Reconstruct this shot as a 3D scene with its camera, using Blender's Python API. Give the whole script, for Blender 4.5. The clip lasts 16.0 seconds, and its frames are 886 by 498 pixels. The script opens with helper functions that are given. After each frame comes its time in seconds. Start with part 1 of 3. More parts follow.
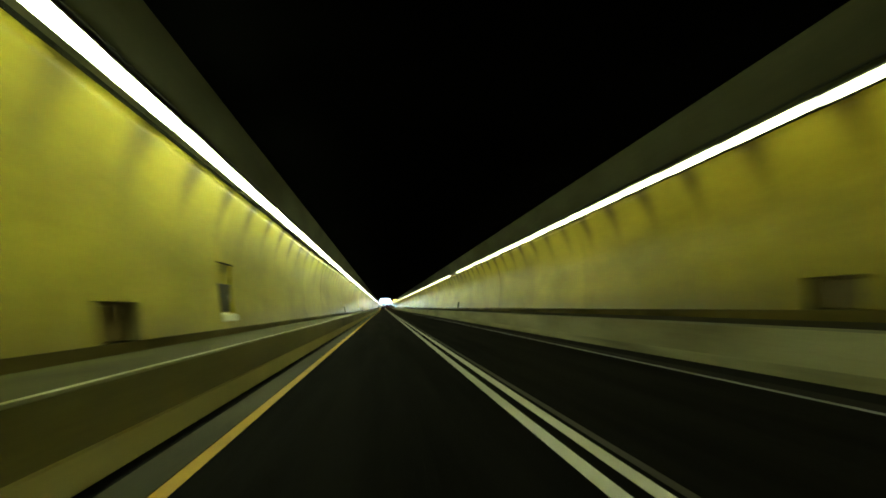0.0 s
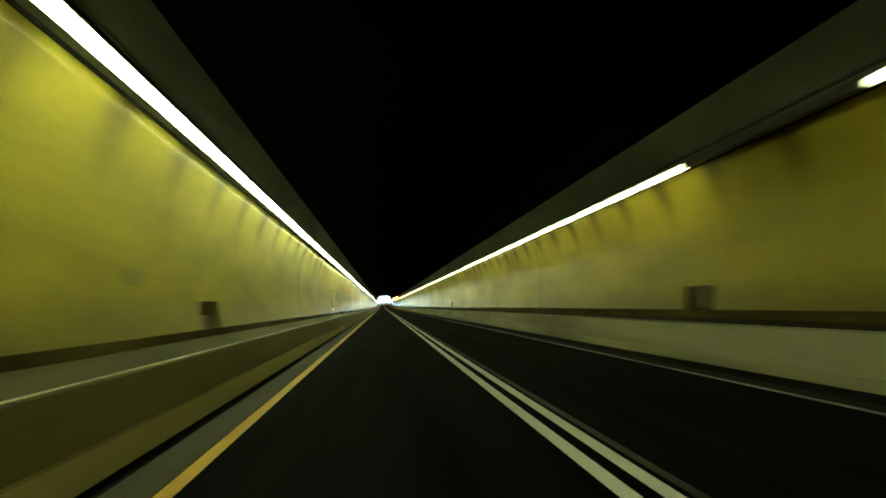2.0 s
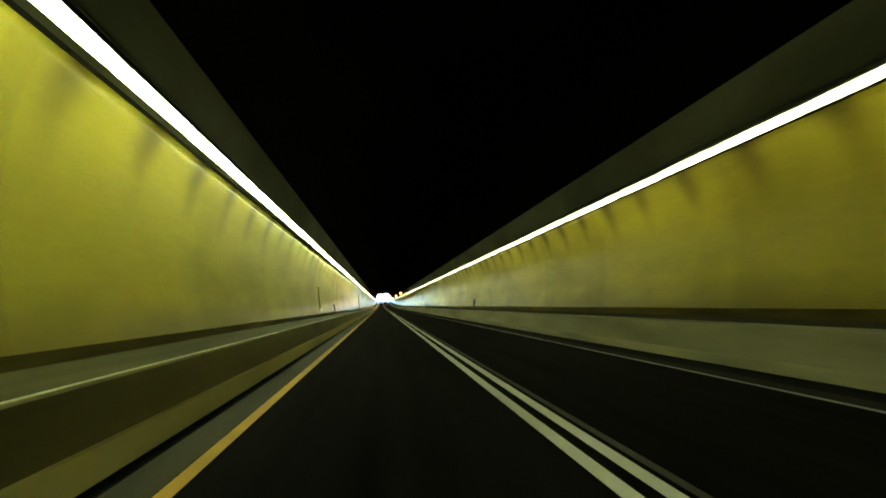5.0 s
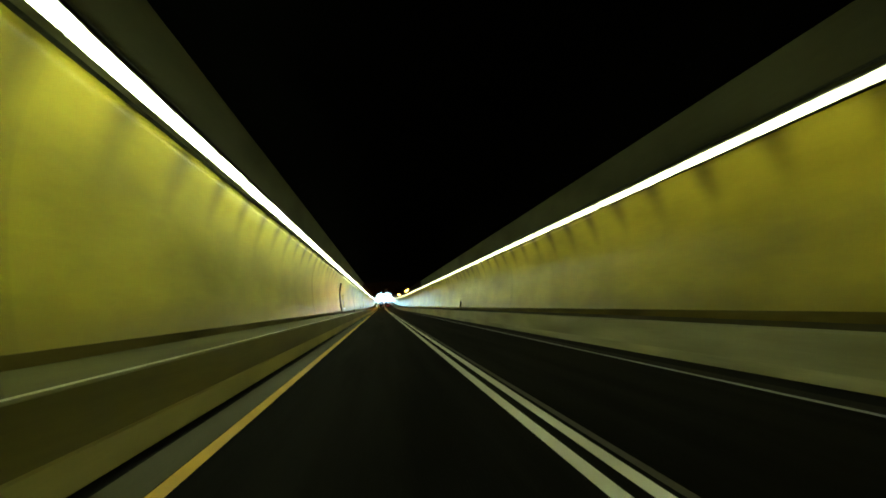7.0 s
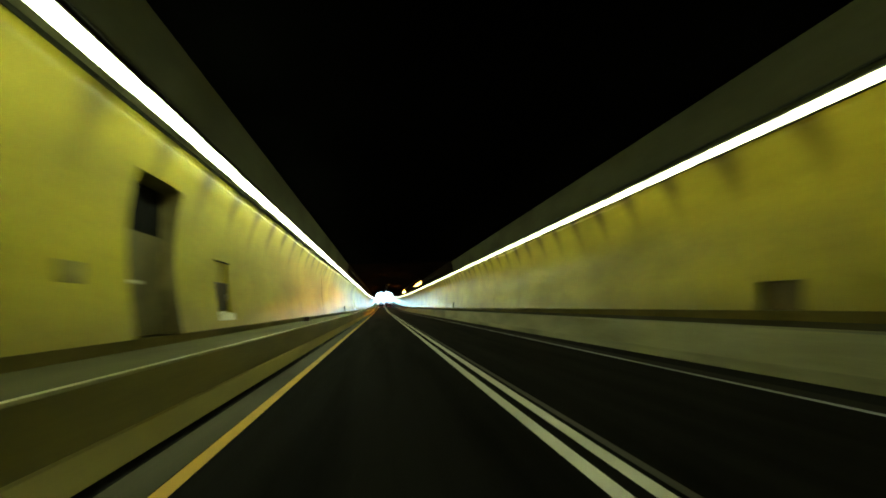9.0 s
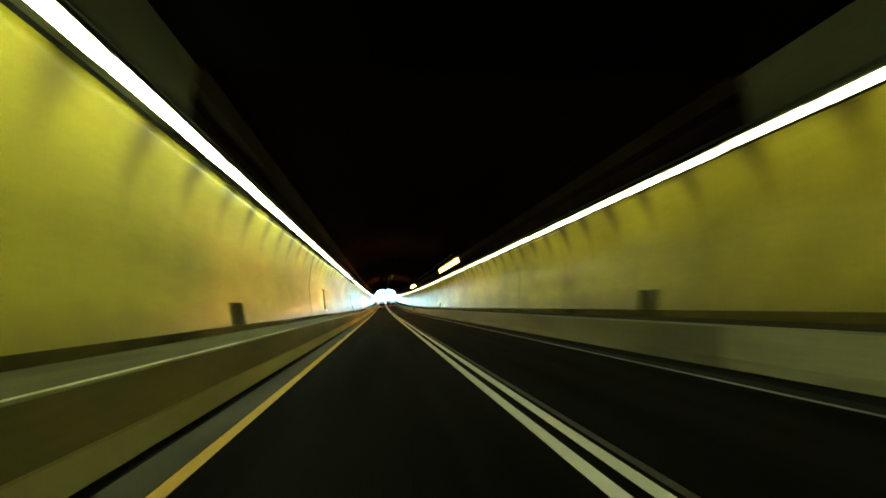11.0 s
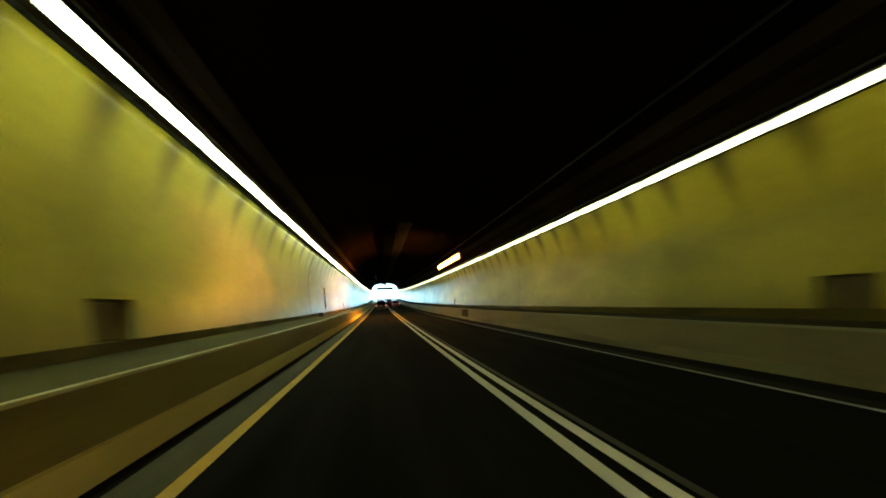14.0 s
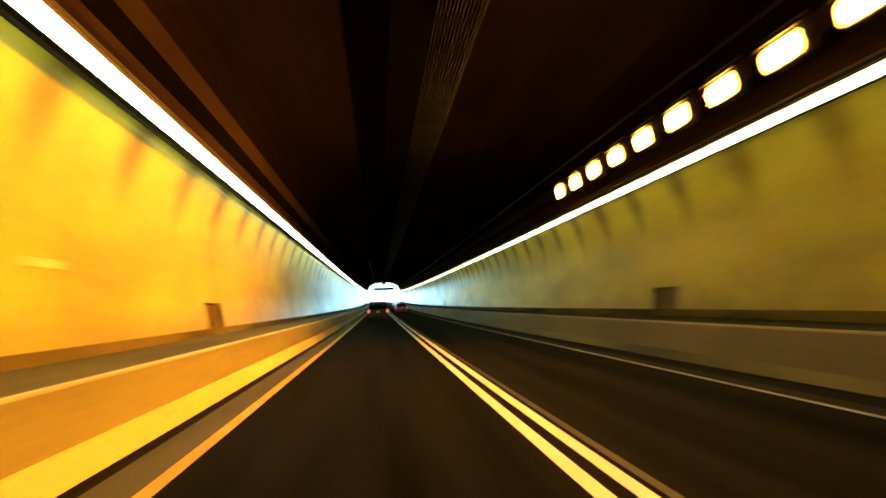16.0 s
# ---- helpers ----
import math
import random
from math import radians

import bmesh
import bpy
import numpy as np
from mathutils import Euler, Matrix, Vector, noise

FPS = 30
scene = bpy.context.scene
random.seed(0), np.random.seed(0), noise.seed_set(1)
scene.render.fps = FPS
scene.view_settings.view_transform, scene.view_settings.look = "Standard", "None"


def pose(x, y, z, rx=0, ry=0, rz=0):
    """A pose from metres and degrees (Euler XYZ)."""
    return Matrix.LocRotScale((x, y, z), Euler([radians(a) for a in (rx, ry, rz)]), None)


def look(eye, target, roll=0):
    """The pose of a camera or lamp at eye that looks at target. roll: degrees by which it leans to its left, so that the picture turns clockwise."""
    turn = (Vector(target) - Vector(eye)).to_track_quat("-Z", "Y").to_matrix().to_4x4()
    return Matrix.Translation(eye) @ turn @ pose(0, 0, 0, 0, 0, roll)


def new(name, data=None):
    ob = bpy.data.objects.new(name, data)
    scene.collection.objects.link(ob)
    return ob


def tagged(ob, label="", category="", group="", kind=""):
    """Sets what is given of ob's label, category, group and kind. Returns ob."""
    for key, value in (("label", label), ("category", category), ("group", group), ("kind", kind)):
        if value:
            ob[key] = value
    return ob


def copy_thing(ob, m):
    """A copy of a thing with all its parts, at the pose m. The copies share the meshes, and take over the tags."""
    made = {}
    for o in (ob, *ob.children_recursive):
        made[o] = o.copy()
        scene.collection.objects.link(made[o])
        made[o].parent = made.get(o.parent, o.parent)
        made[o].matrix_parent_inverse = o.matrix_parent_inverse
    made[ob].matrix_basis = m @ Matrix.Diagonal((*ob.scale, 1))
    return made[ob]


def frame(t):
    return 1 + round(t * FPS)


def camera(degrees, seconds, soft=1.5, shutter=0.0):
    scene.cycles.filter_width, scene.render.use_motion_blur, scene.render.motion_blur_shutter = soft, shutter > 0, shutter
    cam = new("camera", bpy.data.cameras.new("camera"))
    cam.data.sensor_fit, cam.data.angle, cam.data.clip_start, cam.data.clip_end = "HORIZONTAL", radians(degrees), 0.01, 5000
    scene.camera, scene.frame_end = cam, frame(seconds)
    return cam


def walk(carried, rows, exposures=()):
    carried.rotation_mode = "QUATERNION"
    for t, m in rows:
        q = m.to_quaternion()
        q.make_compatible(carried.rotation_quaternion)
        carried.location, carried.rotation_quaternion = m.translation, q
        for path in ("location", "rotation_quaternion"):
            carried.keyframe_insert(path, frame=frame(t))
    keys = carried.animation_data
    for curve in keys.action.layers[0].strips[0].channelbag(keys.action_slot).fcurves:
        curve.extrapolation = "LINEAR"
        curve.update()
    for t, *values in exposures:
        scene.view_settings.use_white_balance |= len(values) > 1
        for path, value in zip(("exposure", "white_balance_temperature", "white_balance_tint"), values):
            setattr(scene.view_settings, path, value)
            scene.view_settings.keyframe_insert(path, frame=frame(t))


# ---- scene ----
# ---------- camera and its drive ----------
GRADE, PORTAL, CREST = 310.0, 548.0, 620.0
BEND = 6.2e-5


def rise(y):
    """Slope of the road: level, then a long sag curve to the portal, and a crest outside."""
    return 0.0 if y > CREST else 2 * BEND * (min(max(y, GRADE), PORTAL) - GRADE)


def lift(y):
    """Height of the road above the level stretch."""
    return BEND * (min(max(y, GRADE), PORTAL) - GRADE) ** 2 + max(0.0, min(y, CREST) - PORTAL) * rise(PORTAL)


cam = camera(80.0, 16.0, soft=1.8, shutter=0.7)
SPEED = 22.4
# seconds, sideways drift, pitch, lean, heading
DRIVE = [
    (0.0, 0.028, 96.047, 2.333, -6.415),
    (0.5, 0.007, 96.038, 2.284, -6.420),
    (1.0, -0.010, 95.963, 2.198, -6.455),
    (1.5, -0.035, 95.928, 2.125, -6.496),
    (2.0, -0.054, 95.949, 2.038, -6.543),
    (2.5, -0.057, 95.936, 2.080, -6.576),
    (3.0, -0.056, 95.936, 2.053, -6.608),
    (3.5, -0.062, 95.894, 2.192, -6.617),
    (4.0, -0.073, 95.842, 2.338, -6.614),
    (6.5, -0.004, 95.915, 1.949, -6.688),
    (7.0, 0.003, 95.961, 1.999, -6.614),
    (7.5, -0.019, 95.940, 2.016, -6.585),
    (8.0, -0.027, 95.916, 2.011, -6.548),
    (8.5, -0.025, 95.988, 2.066, -6.594),
    (9.0, -0.009, 96.018, 2.139, -6.626),
    (11.5, 0.006, 95.988, 1.987, -6.509),
    (12.0, -0.016, 95.948, 2.046, -6.524),
    (12.5, -0.033, 95.981, 2.108, -6.542),
    (13.0, -0.067, 95.947, 2.145, -6.599),
    (13.5, -0.087, 95.890, 2.207, -6.669),
    (14.0, -0.087, 95.890, 2.242, -6.736),
    (14.5, -0.072, 95.981, 2.217, -6.808),
    (15.0, -0.002, 96.040, 2.196, -6.873),
    (15.5, 0.063, 96.027, 2.204, -6.901),
    (16.0, 0.101, 96.020, 2.266, -6.910),
]
walk(cam, [(t, pose(x, SPEED * t, 1.40 + lift(SPEED * t), rx + math.degrees(math.atan(rise(SPEED * t))), ry, rz)) for t, x, rx, ry, rz in DRIVE], [
    (0.0, 3.15), (1.2, 3.2), (2.0, 3.14), (3.2, 3.2), (4.0, 3.08), (6.5, 3.08), (7.0, 2.93), (8.0, 3.05), (9.0, 3.08), (11.5, 3.2), (12.5, 3.15), (13.0, 3.15), (13.5, 2.9), (14.1, 2.55), (15.1, 2.85), (16.0, 2.75)])

# ---------- world and daylight outside the portal ----------
world = bpy.data.worlds.new("daylight")
scene.world = world
world.use_nodes = True
wn = world.node_tree
sky = wn.nodes.new("ShaderNodeTexSky")
sky.sky_type, sky.sun_disc = "NISHITA", False
sky.sun_elevation, sky.sun_rotation = radians(40), radians(150)
sky.ozone_density, sky.dust_density = 5.0, 0.0
wn.nodes["Background"].inputs["Strength"].default_value = 0.10
# the film is balanced for the yellow lamps, so that daylight looks blue in it
balance = wn.nodes.new("ShaderNodeMix")
balance.data_type, balance.blend_type = "RGBA", "MULTIPLY"
balance.inputs[0].default_value, balance.inputs[7].default_value = 1.0, (0.52, 0.98, 1.45, 1)
wn.links.new(sky.outputs[0], balance.inputs[6])
wn.links.new(balance.outputs[2], wn.nodes["Background"].inputs["Color"])
sun = new("sun", bpy.data.lights.new("sun", "SUN"))
sun.data.energy, sun.data.angle, sun.data.color = 3.2, radians(0.5), (0.72, 0.95, 1.1)
sun.matrix_world = look((60, 700, 90), (2, 520, 0))
FLUO, FLUO_AGED = (0.80, 0.95, 0.51), (0.87, 0.94, 0.45)
SODIUM, SODIUM_PALE = (0.95, 0.30, 0.016), (0.89, 0.40, 0.02)
FLUO_STRENGTH = 2.4


# ---------- materials ----------
def material(name, colour, rough=0.6, spec=0.5, metal=0.0, var=0.25, scale=0.6, fine=25.0, bump=0.15, tint=None, stretch=(1, 1, 1), coat=0.0, coat_rough=0.05, coat_ior=1.5):
    """A worn surface: colour that varies at two scales, with fine relief."""
    m = bpy.data.materials.new(name)
    m.use_nodes = True
    t = m.node_tree
    b = t.nodes["Principled BSDF"]
    geo = t.nodes.new("ShaderNodeNewGeometry")
    mp = t.nodes.new("ShaderNodeMapping")
    mp.inputs["Scale"].default_value = stretch
    t.links.new(geo.outputs["Position"], mp.inputs["Vector"])
    n1, n2 = t.nodes.new("ShaderNodeTexNoise"), t.nodes.new("ShaderNodeTexNoise")
    n1.inputs["Scale"].default_value, n1.inputs["Detail"].default_value = scale, 5
    n2.inputs["Scale"].default_value, n2.inputs["Detail"].default_value = fine, 3
    for n in (n1, n2):
        t.links.new(mp.outputs[0], n.inputs["Vector"])
    ramp = t.nodes.new("ShaderNodeValToRGB")
    dark = tint or tuple(c * (1 - 2 * var) for c in colour)
    ramp.color_ramp.elements[0].color = (*dark, 1)
    ramp.color_ramp.elements[1].color = (*colour, 1)
    ramp.color_ramp.elements[0].position, ramp.color_ramp.elements[1].position = 0.3, 0.62
    t.links.new(n1.outputs["Fac"], ramp.inputs[0])
    mix = t.nodes.new("ShaderNodeMix")
    mix.data_type, mix.blend_type = "RGBA", "MULTIPLY"
    mix.inputs[0].default_value = var
    t.links.new(ramp.outputs[0], mix.inputs[6])
    t.links.new(n2.outputs["Fac"], mix.inputs[7])
    t.links.new(mix.outputs[2], b.inputs["Base Color"])
    bp = t.nodes.new("ShaderNodeBump")
    bp.inputs["Strength"].default_value, bp.inputs["Distance"].default_value = bump, 0.01
    t.links.new(n2.outputs["Fac"], bp.inputs["Height"])
    t.links.new(bp.outputs[0], b.inputs["Normal"])
    b.inputs["Roughness"].default_value, b.inputs["Metallic"].default_value = rough, metal
    b.inputs["Specular IOR Level"].default_value, b.inputs["Coat Weight"].default_value = spec, coat
    b.inputs["Coat Roughness"].default_value, b.inputs["Coat IOR"].default_value = coat_rough, coat_ior
    return m


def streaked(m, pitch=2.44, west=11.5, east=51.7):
    """Adds rusty drips mixed with painted shade below the lamp brackets, and panels that have aged unevenly."""
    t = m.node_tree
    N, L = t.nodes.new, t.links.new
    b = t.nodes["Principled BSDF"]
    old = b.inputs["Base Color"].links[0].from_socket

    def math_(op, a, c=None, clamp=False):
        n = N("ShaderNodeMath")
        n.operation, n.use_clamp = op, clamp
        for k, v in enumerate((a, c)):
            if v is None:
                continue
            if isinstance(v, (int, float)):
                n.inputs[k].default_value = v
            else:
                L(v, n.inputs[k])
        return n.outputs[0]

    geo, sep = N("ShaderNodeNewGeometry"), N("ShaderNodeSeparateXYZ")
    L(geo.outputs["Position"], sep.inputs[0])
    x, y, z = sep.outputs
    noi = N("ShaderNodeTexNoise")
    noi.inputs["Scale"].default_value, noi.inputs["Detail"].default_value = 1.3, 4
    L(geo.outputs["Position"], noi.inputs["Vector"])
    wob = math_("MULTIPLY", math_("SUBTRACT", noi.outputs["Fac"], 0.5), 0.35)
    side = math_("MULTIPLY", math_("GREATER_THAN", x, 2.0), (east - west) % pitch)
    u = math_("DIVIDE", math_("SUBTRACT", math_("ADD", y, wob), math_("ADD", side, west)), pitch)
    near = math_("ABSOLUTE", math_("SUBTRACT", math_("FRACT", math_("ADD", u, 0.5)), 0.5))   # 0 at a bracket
    # the wide dark tops paint in the shade at the joints between lamps
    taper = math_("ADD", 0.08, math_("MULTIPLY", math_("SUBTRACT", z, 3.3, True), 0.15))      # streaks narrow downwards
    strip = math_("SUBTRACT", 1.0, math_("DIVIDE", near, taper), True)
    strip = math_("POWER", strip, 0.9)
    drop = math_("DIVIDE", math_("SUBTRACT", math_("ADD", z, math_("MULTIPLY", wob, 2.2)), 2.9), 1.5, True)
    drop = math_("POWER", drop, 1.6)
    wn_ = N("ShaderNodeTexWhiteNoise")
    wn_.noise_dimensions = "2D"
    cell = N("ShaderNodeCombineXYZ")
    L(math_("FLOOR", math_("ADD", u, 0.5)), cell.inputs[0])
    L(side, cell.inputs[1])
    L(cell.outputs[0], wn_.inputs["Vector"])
    drip_shade = math_("MULTIPLY", math_("MULTIPLY", strip, drop), math_("ADD", math_("MULTIPLY", math_("POWER", wn_.outputs["Value"], 2.0), 0.22), 0.78))
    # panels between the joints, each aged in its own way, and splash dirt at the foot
    pan = N("ShaderNodeTexWhiteNoise")
    pan.noise_dimensions = "1D"
    L(math_("FLOOR", math_("DIVIDE", math_("ADD", y, math_("MULTIPLY", side, 7.0)), 7.32)), pan.inputs["W"])
    aged = math_("MULTIPLY", pan.outputs["Value"], 0.22)
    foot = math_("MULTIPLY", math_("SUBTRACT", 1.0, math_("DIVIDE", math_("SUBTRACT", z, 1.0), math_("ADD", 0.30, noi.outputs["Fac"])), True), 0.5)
    keep = math_("SUBTRACT", 1.0, math_("ADD", math_("ADD", drip_shade, aged), foot), True)
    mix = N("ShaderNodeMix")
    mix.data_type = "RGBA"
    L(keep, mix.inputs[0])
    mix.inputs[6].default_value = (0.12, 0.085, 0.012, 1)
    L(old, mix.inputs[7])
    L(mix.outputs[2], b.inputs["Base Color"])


def glazed(m):
    """Wavy glaze: the tiles lie a little out of true, so that lamps mirror in them as broken pools."""
    t = m.node_tree
    b = t.nodes["Principled BSDF"]
    geo, n = t.nodes.new("ShaderNodeNewGeometry"), t.nodes.new("ShaderNodeTexNoise")
    n.inputs["Scale"].default_value, n.inputs["Detail"].default_value = 2.2, 3
    t.links.new(geo.outputs["Position"], n.inputs["Vector"])
    bp = t.nodes.new("ShaderNodeBump")
    bp.inputs["Strength"].default_value, bp.inputs["Distance"].default_value = 1.0, 0.009
    t.links.new(n.outputs["Fac"], bp.inputs["Height"])
    # single tiles set slightly out of plane
    fine, bp2 = t.nodes.new("ShaderNodeTexNoise"), t.nodes.new("ShaderNodeBump")
    fine.inputs["Scale"].default_value, fine.inputs["Detail"].default_value = 13.0, 2
    t.links.new(geo.outputs["Position"], fine.inputs["Vector"])
    bp2.inputs["Strength"].default_value, bp2.inputs["Distance"].default_value = 1.0, 0.004
    t.links.new(fine.outputs["Fac"], bp2.inputs["Height"])
    t.links.new(bp.outputs[0], bp2.inputs["Normal"])
    t.links.new(bp2.outputs[0], b.inputs["Coat Normal"])


def glow(name, colour, strength):
    m = bpy.data.materials.new(name)
    m.use_nodes = True
    b = m.node_tree.nodes["Principled BSDF"]
    b.inputs["Base Color"].default_value = (0.8, 0.8, 0.8, 1)
    b.inputs["Emission Color"].default_value = (*colour, 1)
    b.inputs["Emission Strength"].default_value = strength
    return m


def arc(m):
    """A discharge lamp's lens: white-hot in the middle, amber towards the rim of its reflector."""
    t = m.node_tree
    b = t.nodes["Principled BSDF"]
    co, off, dist, ramp = (t.nodes.new(k) for k in ("ShaderNodeTexCoord", "ShaderNodeVectorMath", "ShaderNodeVectorMath", "ShaderNodeValToRGB"))
    off.operation, dist.operation = "MULTIPLY_ADD", "LENGTH"
    off.inputs[1].default_value, off.inputs[2].default_value = (0, 2, 2), (0, -1, -1)
    t.links.new(co.outputs["Generated"], off.inputs[0])
    t.links.new(off.outputs[0], dist.inputs[0])
    t.links.new(dist.outputs["Value"], ramp.inputs[0])
    for e, (p, c) in zip(ramp.color_ramp.elements, ((0.80, (1.0, 0.48, 0.06)), (1.15, (0.30, 0.11, 0.01)))):
        e.position, e.color = min(p, 1.0), (*c, 1)
    t.links.new(ramp.outputs[0], b.inputs["Emission Color"])


TILE = material("yellow_tile", (0.66, 0.55, 0.05), 0.5, 0.10, var=0.21, scale=0.35, fine=6, bump=0.03, stretch=(1, 0.5, 1.4), coat=1.0, coat_rough=0.21, coat_ior=1.14)
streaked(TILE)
glazed(TILE)
TILE_DARK = material("dark_tile", (0.30, 0.27, 0.10), 0.5, 0.4, var=0.25, scale=1.5, fine=12)
JOINT = material("joint_filler", (0.12, 0.11, 0.05), 0.8, 0.2)
CONCRETE = material("pale_concrete", (0.82, 0.75, 0.34), 0.5, 0.45, var=0.15, scale=0.5, fine=18, stretch=(1, 0.35, 2))
PARAPET = material("stained_concrete", (0.35, 0.322, 0.125), 0.4, 0.5, var=0.34, scale=0.5, fine=14, stretch=(1, 0.25, 1.5))
PARAPET_GREY = material("grey_parapet_concrete", (0.60, 0.58, 0.35), 0.45, 0.5, var=0.34, scale=0.45, fine=14, stretch=(1, 0.3, 1.5), tint=(0.24, 0.21, 0.10))
PARAPET_DIRTY = material("grimy_parapet_concrete", (0.27, 0.235, 0.11), 0.45, 0.5, var=0.36, scale=0.45, fine=14, stretch=(1, 0.3, 1.5), tint=(0.14, 0.12, 0.055))
FOOT_DIRTY = material("grimy_parapet_foot", (0.33, 0.305, 0.155), 0.45, 0.45, var=0.34, scale=0.6, fine=16, stretch=(1, 0.3, 2))
NOSING = material("worn_nosing", (0.70, 0.69, 0.48), 0.45, 0.5, var=0.2, scale=0.8, fine=20, stretch=(1, 0.2, 1))
BASE_COURSE = material("grimy_base_course", (0.17, 0.135, 0.032), 0.85, 0.15, var=0.35, scale=0.9, fine=15, stretch=(1, 0.3, 1))
NOSING_GREY = material("grimy_nosing", (0.46, 0.45, 0.32), 0.5, 0.4, var=0.3, scale=0.8, fine=20, stretch=(1, 0.2, 1))
DOOR_LEAF = material("faded_door_paint", (0.17, 0.14, 0.055), 0.55, 0.4, var=0.3, scale=1.6)
DOOR_LINING = material("doorway_plaster", (0.30, 0.25, 0.10), 0.7, 0.3, var=0.3, scale=1.2, fine=12)
NICHE = material("dirty_niche_lining", (0.30, 0.26, 0.12), 0.7, 0.3, var=0.25, scale=1.5, fine=12)
BOX_RED = material("red_brown_paint", (0.08, 0.036, 0.022), 0.5, 0.4, var=0.25, scale=3)
CONCRETE_DARK = material("dirty_concrete", (0.075, 0.064, 0.022), 0.85, 0.2, var=0.25, scale=0.8, fine=20)
WALKWAY_DARK = material("dark_walkway", (0.040, 0.034, 0.012), 0.8, 0.1, var=0.35, scale=0.7, fine=18, stretch=(1, 0.3, 1))
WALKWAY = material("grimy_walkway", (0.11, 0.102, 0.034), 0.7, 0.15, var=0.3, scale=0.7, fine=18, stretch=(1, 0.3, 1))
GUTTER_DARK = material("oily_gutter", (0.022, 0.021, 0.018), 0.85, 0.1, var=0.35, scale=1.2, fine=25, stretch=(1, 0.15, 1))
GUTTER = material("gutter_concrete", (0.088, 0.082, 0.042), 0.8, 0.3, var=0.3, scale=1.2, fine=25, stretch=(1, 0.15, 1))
DIM_STRIP = material("added_dark_strip", (0.02, 0.02, 0.012), 0.85, 0.1, var=0.3, scale=2)
SLOT = material("black_slot", (0.010, 0.010, 0.010), 0.95, 0.05, var=0.2)
ASPHALT = material("asphalt", (0.0115, 0.0112, 0.0108), 0.9, 0.025, var=0.46, scale=1.5, fine=60, bump=0.35, stretch=(1, 0.05, 1))
SEAL = material("seam_sealant", (0.024, 0.021, 0.017), 0.55, 0.3, var=0.3, scale=1.5, fine=30, stretch=(1, 0.3, 1))
WHITE_LINE = material("white_road_paint", (0.90, 0.90, 0.87), 0.6, 0.4, var=0.03, scale=3, fine=40)
FOOT_GREY = material("grey_parapet_foot", (0.60, 0.57, 0.33), 0.45, 0.45, var=0.34, scale=0.6, fine=16, stretch=(1, 0.3, 2))
FADED_LINE = material("faded_road_paint", (0.40, 0.42, 0.50), 0.7, 0.3, var=0.2, scale=3, fine=40)
YELLOW_LINE = material("yellow_road_paint", (0.72, 0.41, 0.012), 0.6, 0.4, var=0.15, scale=3, fine=40)
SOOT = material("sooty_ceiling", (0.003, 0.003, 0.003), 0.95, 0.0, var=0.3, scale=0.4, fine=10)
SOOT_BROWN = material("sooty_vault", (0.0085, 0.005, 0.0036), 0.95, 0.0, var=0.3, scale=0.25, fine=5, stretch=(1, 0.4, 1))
PANEL = material("grimy_upper_wall", (0.135, 0.135, 0.08), 0.8, 0.2, var=0.25, scale=0.5, fine=10, stretch=(1, 0.4, 1))
CORNICE = material("sooty_cornice", (0.032, 0.020, 0.015), 0.95, 0.02, var=0.3, scale=0.5, fine=10, stretch=(1, 0.4, 1))
LENS = glow("lit_lamp_lens", FLUO, FLUO_STRENGTH)
LENS_AGED = glow("lit_aged_lamp_lens", FLUO_AGED, FLUO_STRENGTH * 0.40)
LENS_OFF = material("unlit_lamp_lens", (0.06, 0.06, 0.05), 0.5)
HOUSING = material("lamp_housing", (0.12, 0.12, 0.11), 0.6, metal=0.4)
SOD = glow("lit_sodium_lens", (1.0, 0.66, 0.22), 7.6)
SOD_HOT = glow("hot_sodium_lens", (1.0, 0.66, 0.22), 26.0)
arc(SOD)
arc(SOD_HOT)
STEEL = material("worn_steel", (0.45, 0.44, 0.42), 0.4, metal=0.9, scale=4)
STEEL_DARK = material("dark_steel", (0.06, 0.06, 0.055), 0.55, metal=0.3, scale=3)
GRILLE = material("sooty_grille", (0.046, 0.040, 0.037), 0.6, 0.3, scale=3)
PIPE = material("sooty_pipe", (0.014, 0.013, 0.012), 0.5, 0.2, var=0.3, scale=3)
DOOR_PAINT = material("dull_door_paint", (0.17, 0.12, 0.03), 0.55, 0.4, var=0.25, scale=2)
PLATE = material("faded_plate_paint", (0.44, 0.37, 0.09), 0.5, 0.3, var=0.3, scale=2.5)
PLATE_PALE = material("pale_plate_paint", (0.74, 0.60, 0.22), 0.5, 0.3, var=0.2, scale=2.5)
CABINET = material("cabinet_paint", (0.05, 0.042, 0.035), 0.5, 0.4, var=0.25, scale=3)
SILL = material("pale_sill", (0.90, 0.88, 0.62), 0.4, 0.5, var=0.15, scale=3)
GRASS = material("rough_grass", (0.07, 0.10, 0.04), 0.9, 0.2, var=0.3, scale=0.3, fine=8)
RUBBER = material("tyre_rubber", (0.02, 0.02, 0.02), 0.8, 0.3)
PAINT_BROWN = material("brown_car_paint", (0.045, 0.021, 0.016), 0.3, 0.5, var=0.08, scale=2, bump=0.01, coat=0.6)
PAINT_RED = material("red_car_paint", (0.42, 0.02, 0.03), 0.3, 0.5, var=0.08, scale=2, bump=0.01, coat=0.6)
PAINT_DARK = material("dark_car_paint", (0.03, 0.03, 0.035), 0.3, 0.5, var=0.08, scale=2, bump=0.01, coat=0.6)
PLASTIC = material("black_plastic", (0.025, 0.024, 0.024), 0.6, 0.4)
GLASS_DARK = material("tinted_glass", (0.2, 0.2, 0.2), 0.03, 0.5, var=0.05, bump=0.0)
